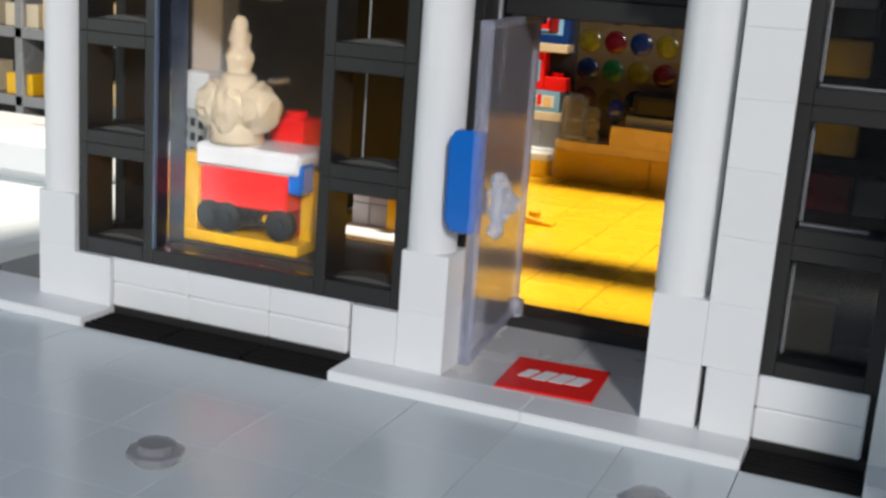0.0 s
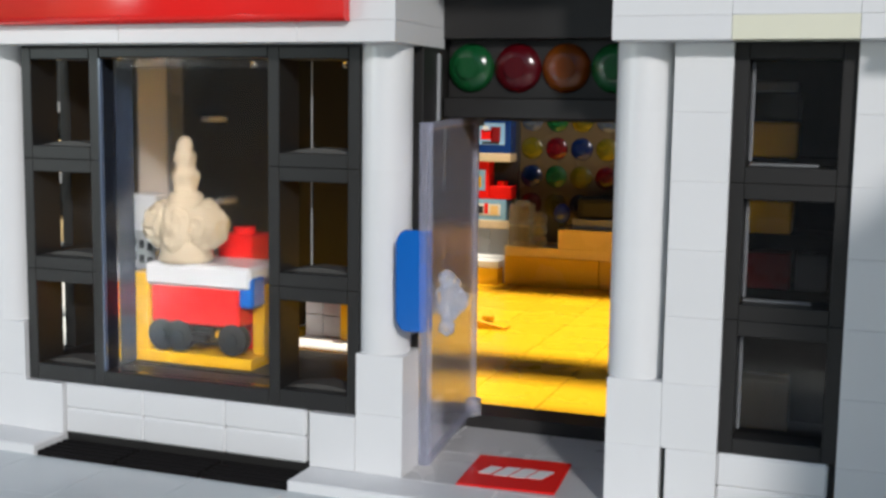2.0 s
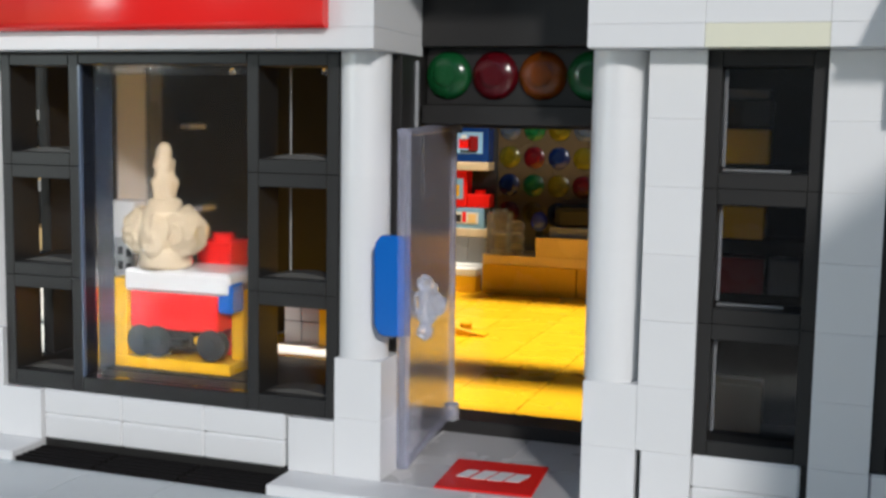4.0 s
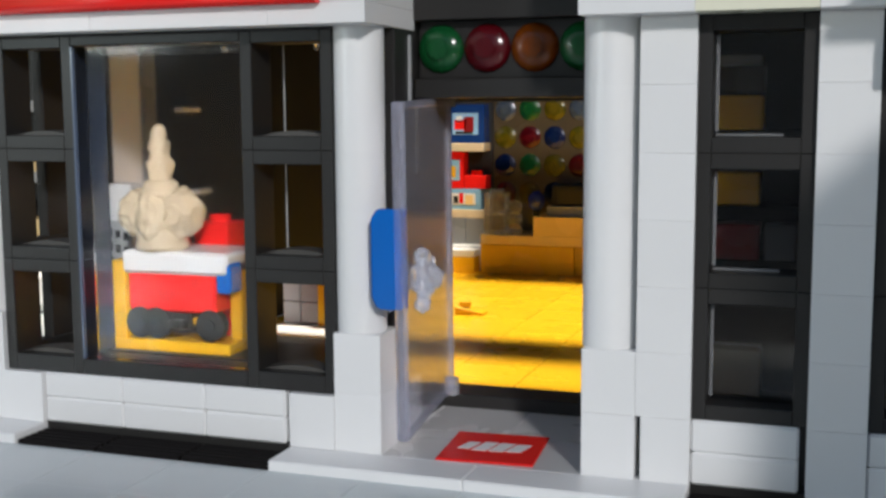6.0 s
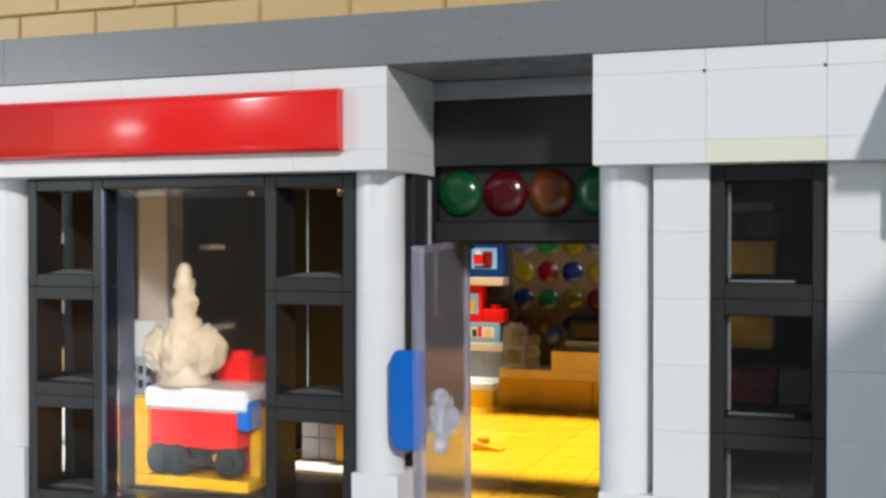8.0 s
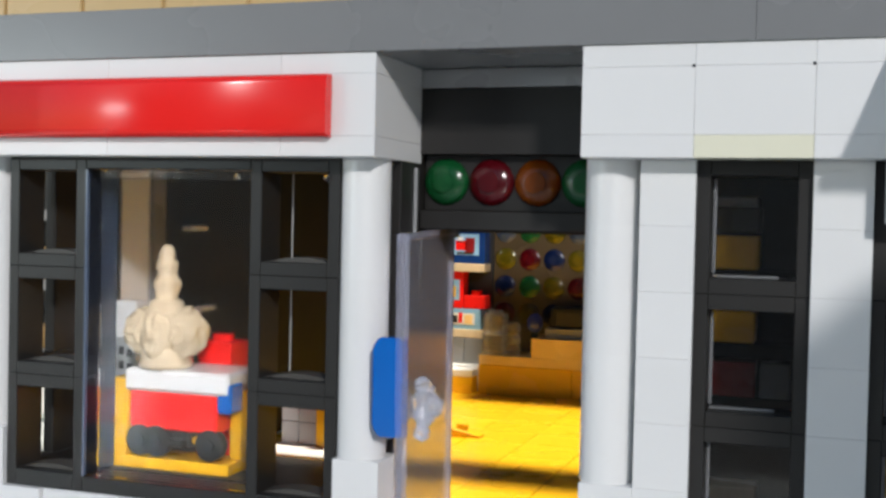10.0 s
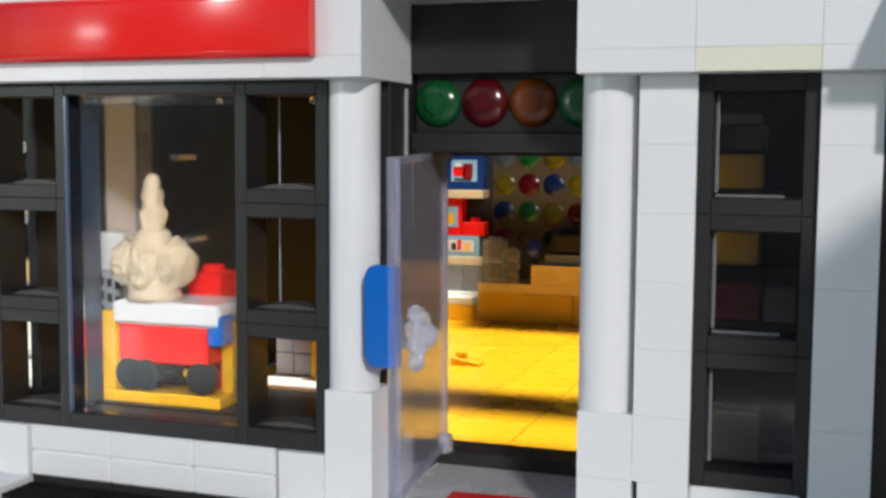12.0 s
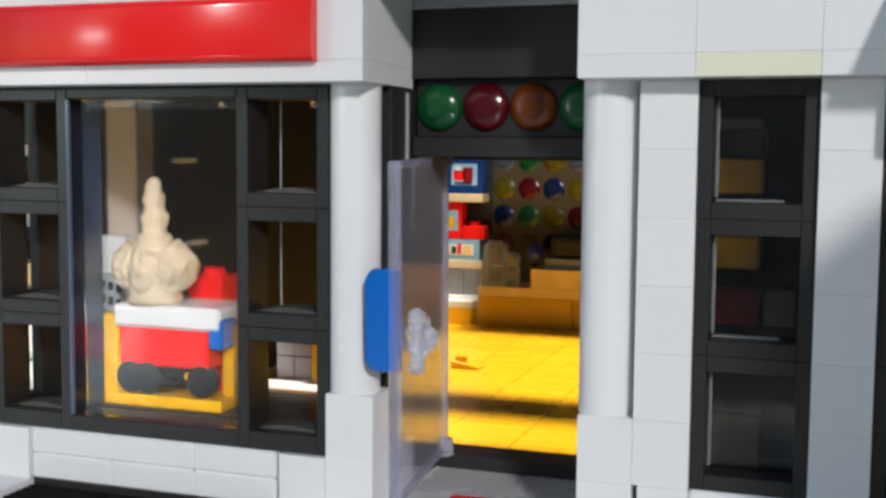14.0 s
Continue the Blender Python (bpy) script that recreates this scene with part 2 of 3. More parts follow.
part("joint_filler", slab(8.86, 8.99, 0.3, 0.98, 0, 1.19, 0), BLACK, front)
part("joint_filler", slab(-1.14, -1.01, 0.3, 0.98, 0, 1.19, 0), BLACK, front)
for x0, x1, far in ((-9, -5, 2.1), (-5, -1, 2.1), (-1, 1, 2.1), (5, 7, 3), (7, 9, 3), (9, 13, 3), (13, 19, 3)):
    brick("lintel_plate", x0, x1, -0.55, far, 8.4, 8.8, CREAM if x0 == 7 else WHITE, front)
    brick("lintel_brick", x0, x1, -0.55, far, 8.8, 10.0, WHITE, front)
    brick("lintel_tile", x0, x1, -0.55, far, 10.0, 10.4, WHITE, front)
    if x0 >= 5:
        local("pin_hole", drum(0, 0, 0, 0.02, 0.03, 0.03, 12, axis="y"), DGREY, front, (x1 - 0.03, -0.56, 10.0))

cornice = structure("cornice", "mid grey plastic floor slab over the shop", "cornice")
for x0, x1 in ((-10, -8), (-8, 8), (8, 24)):
    brick("plate", x0, x1, -0.6, 2.2, 10.4, 11.4, MGREY, cornice)
upper = structure("wall_upper", "tan masonry brick wall of the upper storey", "wall")
part("core", slab(-9, 6, 0.0, 1, 11.4, 17, 0), TAN, upper)
for row in range(9):
    for i in range(-5, 3):
        off = row % 2
        brick("masonry_brick", max(i * 2 + off, -9), min(i * 2 + 2 + off, 6), -0.1, 0.0, 11.4 + row * 0.6, 12.0 + row * 0.6, TAN, upper, gap=0.035, bevel=0.03)
for k in range(4):
    brick("white_brick", 6, 10, -0.1, 1, 11.4 + 1.2 * k, 12.6 + 1.2 * k, WHITE, upper)
    brick("blue_brick", 10, 22, -0.1, 1, 11.4 + 1.2 * k, 12.6 + 1.2 * k, SKYBLUE, upper)


def window_unit(x, z, parent, pane=True, arched=False, shine=True, deep=False):
    fr = bmesh.new()
    low = -0.09 if deep else 0.0
    for a, b, c, d in ((0, 0.25, low, 2.4), (1.75, 2, low, 2.4), (0.25, 1.75, low, 0.28), (0.25, 1.75, 2.12, 2.4)):
        slab(a, b, 0, 0.88, c, d, 0.015, fr)
    ob = local("window_frame", fr, BLACK, parent, (x, 0.13, z))
    if arched:
        # bowed sill
        b2 = bmesh.new()
        n = 10
        top = [(0.25 + 1.5 * i / n, 0.28 + 0.10 * math.sin(math.pi * i / n)) for i in range(n + 1)]
        for y0 in (0.3, 0.86):
            for a, c in top:
                b2.verts.new((a * P, y0 * P, c * P))
        b2.verts.ensure_lookup_table()
        v = b2.verts
        for i in range(n):
            b2.faces.new((v[i], v[i + 1], v[n + 2 + i], v[n + 1 + i]))
        b2.faces.new([v[i] for i in range(n, -1, -1)])
        local("sill", b2, LIT_BLACK, ob)
    if pane:
        local("pane", slab(0.25, 1.75, 0.50, 0.56, 0.28, 2.12, 0), DIM, ob, clear=shine)
        local("pane_edge", slab(0.26, 0.33, 0.34, 0.48, 0.36, 2.08, 0.02), STEEL, ob, label="dim clear pane edge")
        # light caught on the sill, put in as a grey strip
        if z > 2:
            local("pane_edge", slab(0.28, 1.45, 0.30, 0.48, 0.285, 0.335, 0.02), MGREY, ob, label="grey strip for the lit sill under the pane")
    return ob


# mottled black, lightened as if lit, for the bowed sills
LIT_BLACK = plastic("lit_black_plastic", (0.07, 0.066, 0.06), rough=0.45, grime=0.5)
win = structure("window_1", "wide black shop window with a clear middle pane", "window")
for x in (-8, -2):
    for k in range(3):
        window_unit(x, 1.2 + 2.4 * k, win, pane=False, arched=True, deep=k == 0)
part("bottom_bar", slab(-6, -2, 0.13, 1, 1.11, 1.45), BLACK, win)
part("top_bar", slab(-6, -2, 0.13, 1, 8.15, 8.4), BLACK, win)
part("pane", slab(-5.75, -2.0, 0.30, 0.38, 1.45, 8.15, 0.01), THIN, win).visible_shadow = False
part("side_pane", slab(-6.1, -6.0, 0.135, 1.36, 1.46, 8.14, 0.02), SMOKE, win, "dark bluish clear plastic side pane").visible_shadow = False
# the bright line along the pane's edge is painted as a blue-grey strip
part("side_edge", slab(-6.0, -5.94, 0.10, 0.20, 1.46, 8.14, 0.01), LIT_EDGE, win, "bluish lit edge of the side pane")
part("top_rim", slab(-5.72, -2.05, 0.40, 0.55, 7.95, 8.1, 0.01), GLASS, win).visible_shadow = False
for x, z in ((-0.29, 8.0), (-5.55, 1.55), (-2.3, 8.0)):
    local("pin", ball(0.07, sub=2), GLASS, win, (x, 0.1, z), "clear hinge pin")

win = structure("window_2", "narrow black window of three stacked glazed frames", "window")
for k in range(3):
    window_unit(7, 1.2 + 2.4 * k, win)
win = structure("window_3", "wide black shop window beyond the pillar", "window")
for x in (10, 12, 14, 16):
    for k in range(3):
        window_unit(x, 1.2 + 2.4 * k, win, shine=False)

sign = thing("shop_sign", "glossy red sign board over the shop window", "sign", (-8.9, -0.55, 8.77))
board = bmesh.new()
bow = [(-0.20, 0.0), (-0.25, 0.03)] + [(-0.28 - 0.035 * math.sin(math.pi * k / 10), 0.05 + 0.11 * k) for k in range(11)] + [(-0.25, 1.17), (-0.20, 1.2), (-0.03, 1.2), (-0.03, 0.0)]
ends = [[board.verts.new((x * P, y * P, z * P)) for y, z in bow] for x in (0, 9.0)]
for k in range(len(bow)):
    q = (k + 1) % len(bow)
    board.faces.new((ends[0][k], ends[0][q], ends[1][q], ends[1][k]))
board.faces.new(list(reversed(ends[0])))
board.faces.new(ends[1])
bmesh.ops.recalc_face_normals(board, faces=board.faces)
board = local("board", board, RED, sign)
board.data.polygons.foreach_set("use_smooth", [1 < k < 12 for k in range(len(board.data.polygons))])
local("mount", slab(0.5, 8.4, -0.03, 0, 0.4, 0.8, 0), WHITE, sign)

awn = thing("awning", "white plastic sloping awning over the far shop window", "awning", (10.16, -0.55, 8.76))
bm = bmesh.new()
fold = [(-0.005, 1.40), (-0.10, 1.40), (-1.40, 0.14), (-1.40, 0.0), (-0.005, 0.0)]
ends = [[bm.verts.new((x * P, y * P, z * P)) for y, z in fold] for x in (0, 7.4)]
for k in range(5):
    bm.faces.new((ends[0][k], ends[0][(k + 1) % 5], ends[1][(k + 1) % 5], ends[1][k]))
bm.faces.new(list(reversed(ends[0])))
bm.faces.new(ends[1])
bmesh.ops.recalc_face_normals(bm, faces=bm.faces)
bmesh.ops.bevel(bm, geom=bm.edges[:], offset=0.02 * P, segments=1, affect="EDGES")
local("slope", bm, WHITE, awn)
head_box = thing("blind_box", "light grey plastic blind box above the far window", "blind box", (10.16, -0.55, 7.3))
local("case", slab(0, 7.4, 0.0, 0.54, 0, 1.09, 0.03), LGREY, head_box)
local("seam", slab(0.02, 7.38, -0.006, -0.001, 0.52, 0.55, 0), MGREY, head_box)

# ---------------------------------------------------------------- entrance
head = structure("door_header", "black brick header with clear coloured discs over the door", "header")
part("beam", slab(1, 5, 2.0, 3, 10.0, 10.39), LGREY, head)
part("upper_plate", slab(1, 5, 2.02, 3, 8.6, 9.99), BLACK, head)
part("back_plate", slab(1, 5, 2.35, 3, 7.42, 8.6), BLACK, head)
part("lower_plate", slab(1, 5, 2.05, 3, 7.02, 7.42), BLACK, head)
for k, c in enumerate(("green", "red", "orange", "green")):
    d = thing("lamp_disc", "clear %s plastic disc set in the black header" % c, "toy piece", (1.5 + k, 2.35, 8.03), group="discs over the door")
    bm = dome(0.5, 0.45)
    local("bowl", bm, GEMS[c], d, smooth=True)
    local("stud", drum(0, 0, -0.27, -0.16, 0.22, 0.22, 16, axis="y"), GEMS[c], d)

for x0, x1 in ((0, 0.96), (5.04, 6)):
    ret = structure("door_return", "black panelled return wall beside the entrance", "wall")
    part("lower_block", slab(x0, x1, 1.02, 4, 2.4, 6.9), BLACK, ret)
    part("low_brick", slab(x0, x1, 2.02, 4, 0, 2.4), BLACK, ret)
    part("mid_brick", slab(x0, x1, 1.02, 2.0, 1.22, 2.4), BLACK, ret)
    part("upper_block", slab(x0, x1, 1.02, 2.66, 6.9, 9.0), BLACK, ret)
    edge = 0.97 if x0 == 0 else 5.03
    part("glazing_bar", slab(edge - 0.04, edge + 0.04, 1.80, 1.90, 6.85, 8.3, 0.01), LGREY, ret)

frame_door = structure("door_frame", "black plastic door frame with a raised sill", "door frame")
part("jamb", slab(0.62, 0.8, 4.01, 4.3, 0.0, 7.2), BLACK, frame_door)
part("jamb", slab(5.2, 5.38, 4.01, 4.3, 0.0, 7.2), BLACK, frame_door)
part("sill", slab(0.5, 5.5, 4.01, 5, -0.4, 0.3), BLACK, frame_door)
part("head", slab(0.8, 5.2, 4.01, 4.3, 6.95, 7.2), BLACK, frame_door)

door = structure("door_1", "open clear plastic glass door with a knob", "door")
door.location = (1.13 * P, 3.85 * P, 0.45 * P)
door.rotation_euler = (radians(1.6), 0, radians(5.4))
L = 4.0
local("pane", slab(-0.06, 0.06, -L, 0, 0.0, 6.6, 0.02), TINT, door, clear=True)
for y0, y1, z0, z1, nm in ((-L, -L + 0.16, 0, 6.6, "edge_rail"), (-0.16, 0, 0, 6.6, "edge_rail"), (-L, 0, 6.45, 6.6, "top_rail"), (-L, 0, 0, 0.15, "bottom_rail")):
    local(nm, slab(-0.12, 0.12, y0, y1, z0, z1, 0.03), TINT, door, clear=True)
for z in (0.05, 6.55):
    local("hinge_pin", drum(0.02, -0.02, z - 0.16, z + 0.2, 0.21, 0.21, 16), FROST, door, clear=True)
local("panel_rib", slab(0.06, 0.10, -2.9, -2.8, 5.2, 6.6, 0.01), GLASS, door, clear=True)
local("panel_rib", slab(0.06, 0.10, -2.9, -1.9, 5.15, 5.22, 0.01), GLASS, door, clear=True)
for side in (0.34, -0.34):
    k = local("knob", ball(0.36, (side, -L + 0.62, 3.15), sx=0.9, sy=1.25, sz=1.35, sub=1), FROST, door, clear=True, label="faceted clear door knob")
    for dy, dz, r in ((-0.22, 0.48, 0.19), (-0.22, -0.48, 0.19), (0.26, 0.30, 0.17), (0.30, -0.24, 0.16), (0.0, 0.02, 0.26)):
        local("knob_facet", ball(r, (side * (1.0 if r < 0.2 else 1.5), -L + 0.62 + dy, 3.15 + dz), sub=1), FROST, k, clear=True)
    local("knob_bar", drum(side, -L + 0.40, 2.66, 3.62, 0.11, n=12), FROST, k, clear=True)
# blue push plate on the free edge of the door
bp = bmesh.new()
w, h, c = 0.60, 1.95, 0.12
ring = [(c, 0), (w, 0), (w, h), (c, h), (0, h - c * 1.6), (0, c * 1.6)]
lo = [bp.verts.new((x * P, 0, z * P)) for x, z in ring]
hi = [bp.verts.new((x * P, 0.26 * P, z * P)) for x, z in ring]
bp.faces.new(lo)
bp.faces.new(list(reversed(hi)))
for i in range(6):
    bp.faces.new((lo[(i + 1) % 6], lo[i], hi[i], hi[(i + 1) % 6]))
bmesh.ops.recalc_face_normals(bp, faces=bp.faces)
bmesh.ops.bevel(bp, geom=bp.edges[:], offset=0.035 * P, segments=2, affect="EDGES")
plate = local("push_plate", bp, BLUE, door, (-0.58, -3.98, 2.62), "glossy blue plastic push plate")

mat = thing("door_mat", "red square tile doormat with a white emblem", "mat", (3.02, 1.03, 0.0))
mat.rotation_euler = (0, 0, radians(4))
local("tile", slab(-0.97, 0.97, -0.97, 0.97, 0.0, 0.05, 0.02), RED, mat)
for k, (w, h) in enumerate(((0.24, 0.46), (0.28, 0.56), (0.29, 0.56), (0.29, 0.50))):
    b = slab(-w / 2, w / 2, -h / 2, h / 2, 0.05, 0.06, 0)
    for v in b.verts:
        v.co.x += v.co.y * 0.3
    local("emblem_bar", b, WHITE, mat, (-0.51 + k * 0.34, 0.0, 0))

# ---------------------------------------------------------------- room shell
fl = structure("floor", "glossy yellow tiled shop floor", "floor")
part("bed", slab(-8, 18, 5, 28, -0.8, -0.405, 0), MGREY, fl)
part("bed", slab(-8, 0, 1, 5, -0.8, -0.405, 0), MGREY, fl)
part("bed", slab(5, 18, 1, 5, -0.8, -0.405, 0), MGREY, fl)
for i in range(-4, 9):
    for j in range(2, 14):
        brick("floor_tile", i * 2, i * 2 + 2, j * 2 + 1, j * 2 + 3, -0.4, 0, YELLOW, fl, gap=0.008)
    for j in range(0, 2):
        if i not in (0, 1, 2):
            brick("floor_tile", i * 2, i * 2 + 2, j * 2 + 1, j * 2 + 3, -0.4, 0, YELLOW, fl, gap=0.008)
back = structure("wall_back", "dark plastic back wall of the shop", "wall")
part("wall", slab(-10, 19, 27.2, 28, -0.4, 10.4, 0), DGREY, back)
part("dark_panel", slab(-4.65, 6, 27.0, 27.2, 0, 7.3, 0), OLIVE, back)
part("black_band", slab(-10, 6, 26.9, 27.2, 7.3, 7.8), BLACK, back)
right = structure("wall_right", "dark plastic side wall of the shop", "wall")
part("wall", slab(18, 19, 1, 28, -0.4, 10.4, 0), DGREY, right)
left = structure("wall_left", "grey and black plastic side wall with openings", "wall")
for k in range(3):
    part("rail", slab(-8.35, -8, 1.02, 4.0, 1.0 + 2.4 * k, 1.5 + 2.4 * k), BLACK, left)
part("low_wall", slab(-8.35, -8, 1.02, 4.0, 0, 1.0), BLACK, left)
part("post", slab(-8.35, -8, 4.0, 4.4, 0, 8.4), BLACK, left)
part("post", slab(-8.3, -8.02, 1.75, 2.6, 0.2, 8.4), BLACK, left)
part("grey_panel", slab(-9, -8, 4.4, 5.7, 0, 10.4), WHITE, left)
part("grey_post", slab(-8.4, -7.9, 5.72, 6.3, 0, 10.4), MGREY, left)
part("black_panel", slab(-9, -8, 6.32, 28, 0, 10.4), NIGHT, left)
part("ledge", slab(-7.99, -7.7, 7.3, 8.2, 6.75, 6.88), WHITE, left, "small white ledge")
part("ledge", slab(-7.99, -7.7, 8.0, 8.7, 4.45, 4.56), WHITE, left, "small white ledge")
part("top_panel", slab(-9, -8, 2.12, 4.4, 8.4, 10.4), LGREY, left)
# unseen slabs and beam, spaced to cast light and dark bands on the floor
ceil = structure("ceiling", "unseen grey plastic ceiling with gaps that shape the lamp light", "ceiling")
part("slab", slab(-10, -1, 2.22, 6.8, 10.42, 11.4, 0), DGREY, ceil)
part("slab", slab(-1, 19, 2.22, 8.6, 10.42, 11.4, 0), DGREY, ceil)
part("beam", slab(-10, 19, 11.1, 13.05, 10.42, 11.4, 0), DGREY, ceil)
part("rear_slab", slab(-3.3, 19, 21.5, 28, 10.42, 11.4, 0), DGREY, ceil)
part("rear_slab", slab(-10, -3.3, 24.8, 28, 10.42, 11.4, 0), DGREY, ceil)
part("rear_slab", slab(-10, -6.2, 21.5, 24.8, 10.42, 11.4, 0), DGREY, ceil)
part("side_slab", slab(-10, -4.5, 6.8, 21.5, 10.42, 11.4, 0), DGREY, ceil)
part("side_slab", slab(7.5, 19, 8.6, 21.5, 10.42, 11.4, 0), DGREY, ceil)
part("front_infill", slab(5, 19, 3.02, 3.2, 8.4, 10.4, 0), DGREY, ceil)

# ---------------------------------------------------------------- counter
ct = thing("counter", "yellow and tan brick shop counter with a stepped top", "counter", (-4.6, 25, 0))
for k in range(3):
    local("base_brick", slab(k * 4, k * 4 + 3.98, 0, 2, 0.0, 1.19), YELLOW, ct)
local("top_plate", slab(0, 12, 0, 2, 1.2, 1.6), AMBER, ct)
local("raised_top", slab(2.25, 12, 0, 2, 1.6, 2.4), AMBER, ct)
cb = thing("clear_bricks", "stack of clear plastic bricks on the counter", "toy bricks", (-4.5, 25.1, 1.6))
for k in range(2):
    b = slab(0.02, 0.90, 0, 0.90, 0, 0.86, 0.04)
    drum(0.46, 0.45, 0.86, 1.0, 0.3, bm=b, n=16)
    local("clear_brick", b, CLOUD, cb, (0, 0, k * 0.87), clear=True)
for k in range(3):
    local("clear_round", turned([(0.2, 0), (0.3, 0.06), (0.3, 0.36), (0.2, 0.42), (0.2, 0.47)]), CLOUD, cb, (1.26, 0.35, k * 0.47), smooth=True, clear=True)
reg = thing("cash_register", "dark grey plastic cash register on the counter", "cash register", (-2.0, 25.5, 2.4))
local("base", slab(0.1, 2.4, 0.0, 1.4, 0, 0.4), LGREY, reg)
local("body", slab(0.25, 2.3, 0.25, 1.4, 0.4, 1.25, 0.06), DGREY, reg)
local("screen", slab(0.5, 2.0, 0.2, 0.25, 0.5, 1.1, 0.02), BLACK, reg)
gem = thing("blue_gem", "clear blue plastic knob on the counter edge", "toy piece", (-2.28, 25.3, 2.4))
local("foot", drum(0, 0, 0, 0.3, 0.14), GEMS["blue"], gem)
local("head", ball(0.36, (0, 0, 0.62), sz=1.2, sub=2), INDIGO, gem, smooth=True)

# wall of coloured discs
rows = ("smoke green yellow smoke yellow", "yellow red blue yellow red", "blue green yellow red green", "red yellow blue green yellow")
for r, names in enumerate(rows):
    for c, col in enumerate(names.split()):
        d = thing("wall_disc", "clear %s plastic disc on the back wall" % col, "toy piece", (-4.08 + c * 1.075, 27.0, 6.77 - r * 1.18), group="coloured discs on the wall")
        local("bowl", dome(0.48, 0.18, 20, 4), GEMS[col], d, smooth=True)
        local("stud", drum(0, 0, -0.15, -0.05, 0.24, n=16, axis="y"), GEMS[col], d)

# ---------------------------------------------------------------- shelf of boxed toys
sh = thing("display_shelf", "beige plastic wall shelf for toy boxes", "shelf", (-8, 25.2, 0))
local("back", slab(0, 3.4, 1.6, 1.95, 0, 7, 0), DGREY, sh)
for z in (2.2, 5.02):
    local("shelf_board", slab(0, 3.3, 0.6, 1.6, z, z + 0.34), BEIGE, sh)
for k in range(3):
    local("block", slab(0.9 + k * 0.8, 1.68 + k * 0.8, 0.6, 1.6, 1.1, 2.18), MGREY, sh)
local("foot", slab(0.2, 3.3, 0.2, 1.6, 0.0, 1.08), WHITE, sh)


def toy_box(x, z, w, h, case, pic, marks, label):
    """A box with a picture on its face: a panel and plain coloured shapes."""
    b = thing("toy_box", label, "toy box", (x, 25.9, z), group="boxed toys")
    local("case", slab(0, w, 0, 0.8, 0, h, 0.03), case, b)
    p = local("picture", slab(w * 0.2, w * 0.86, -0.012, 0, h * 0.22, h * 0.78, 0), pic, b)
    for a, c, d, e, m in marks:
        local("picture_shape", slab(w * a, w * c, -0.02, -0.013, h * d, h * e, 0), m, p)
    return b


toy_box(-6.45, 5.37, 1.72, 1.62, DBLUE, SKYBLUE, ((0.25, 0.55, 0.35, 0.6, RED), (0.5, 0.75, 0.3, 0.68, DRED), (0.3, 0.45, 0.55, 0.7, WHITE), (0.28, 0.72, 0.24, 0.3, BLACK)), "blue toy box with a red vehicle picture on the shelf")
rb = toy_box(-6.7, 3.44, 1.05, 1.57, RED, SKYBLUE, ((0.4, 0.7, 0.3, 0.6, YELLOW), (0.3, 0.6, 0.25, 0.32, WHITE)), "red toy box with a small picture on the shelf")
rs = thing("red_brick", "stepped red toy brick with a stud on the shelf", "toy brick", (-5.6, 25.9, 3.45))
local("body", slab(0, 0.95, 0, 0.8, 0, 0.55), RED, rs)
local("stud", drum(0.45, 0.4, 0.55, 0.75, 0.24), RED, rs)
toy_box(-6.6, 2.55, 1.75, 0.88, SKYBLUE, WHITE, ((0.45, 0.55, 0.3, 0.8, RED), (0.3, 0.42, 0.3, 0.65, BLACK), (0.6, 0.8, 0.25, 0.7, AMBER)), "flat light blue toy box with a picture on the shelf")

yb = thing("yellow_block", "low yellow plastic block with a white top beside the counter", "toy brick", (-7.3, 25.2, 0))
local("block", slab(0, 2.55, -0.6, 0.18, 0, 0.68), YELLOW, yb)
local("top", slab(0, 2.55, -0.6, 0.18, 0.685, 0.97), WHITE, yb)

crumb = thing("yellow_wedge", "small loose yellow plastic piece on the floor", "toy piece", (-2.05, 15.6, 0))
w = slab(-0.5, 0.5, -0.3, 0.3, 0, 0.28, 0.04)
for v in w.verts:
    if v.co.z > 0.1 * P and v.co.x > 0:
        v.co.z *= 0.3
local("wedge", w, YELLOW, crumb)
local("stud", drum(-0.2, 0, 0.25, 0.4, 0.2, n=16), YELLOW, crumb)

# ---------------------------------------------------------------- behind the narrow window
rack = thing("goods_rack", "dark plastic rack of goods behind the narrow window", "shelf", (6.9, 3.3, 0))
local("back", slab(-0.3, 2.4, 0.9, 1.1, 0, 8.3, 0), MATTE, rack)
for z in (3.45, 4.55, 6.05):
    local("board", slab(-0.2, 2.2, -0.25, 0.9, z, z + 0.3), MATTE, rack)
local("stand", slab(-0.2, 2.2, -0.25, 0.9, 0, 0.85), BLACK, rack)
for x, w, z, h, m, lab in ((6.98, 0.95, 6.35, 0.68, YELLOW, "yellow plastic brick on the rack"), (6.95, 0.95, 4.85, 0.64, YELLOW, "yellow plastic brick on the rack"), (6.95, 0.98, 3.75, 0.72, DRED, "dark red plastic brick on the rack"), (8.02, 0.6, 3.75, 0.72, MGREY, "grey plastic brick on the rack"), (6.98, 1.02, 0.85, 1.05, BEIGE, "pale plastic brick on the rack"), (7.0, 0.9, 7.62, 0.2, LGREY, "flat grey plastic plate hung at the top of the rack"), (7.0, 0.95, 7.1, 0.5, OLIVE, "dark olive plastic brick at the top of the rack")):
    g = thing("goods_brick", lab, "toy brick", (x, 3.1, z), group="bricks on the rack")
    local("body", slab(0, w, 0, 0.8, 0, h, 0.03), m, g)

# ---------------------------------------------------------------- window display
bench = thing("window_bench", "black plastic bench inside the shop window", "bench", (-7.8, 1.3, 0))
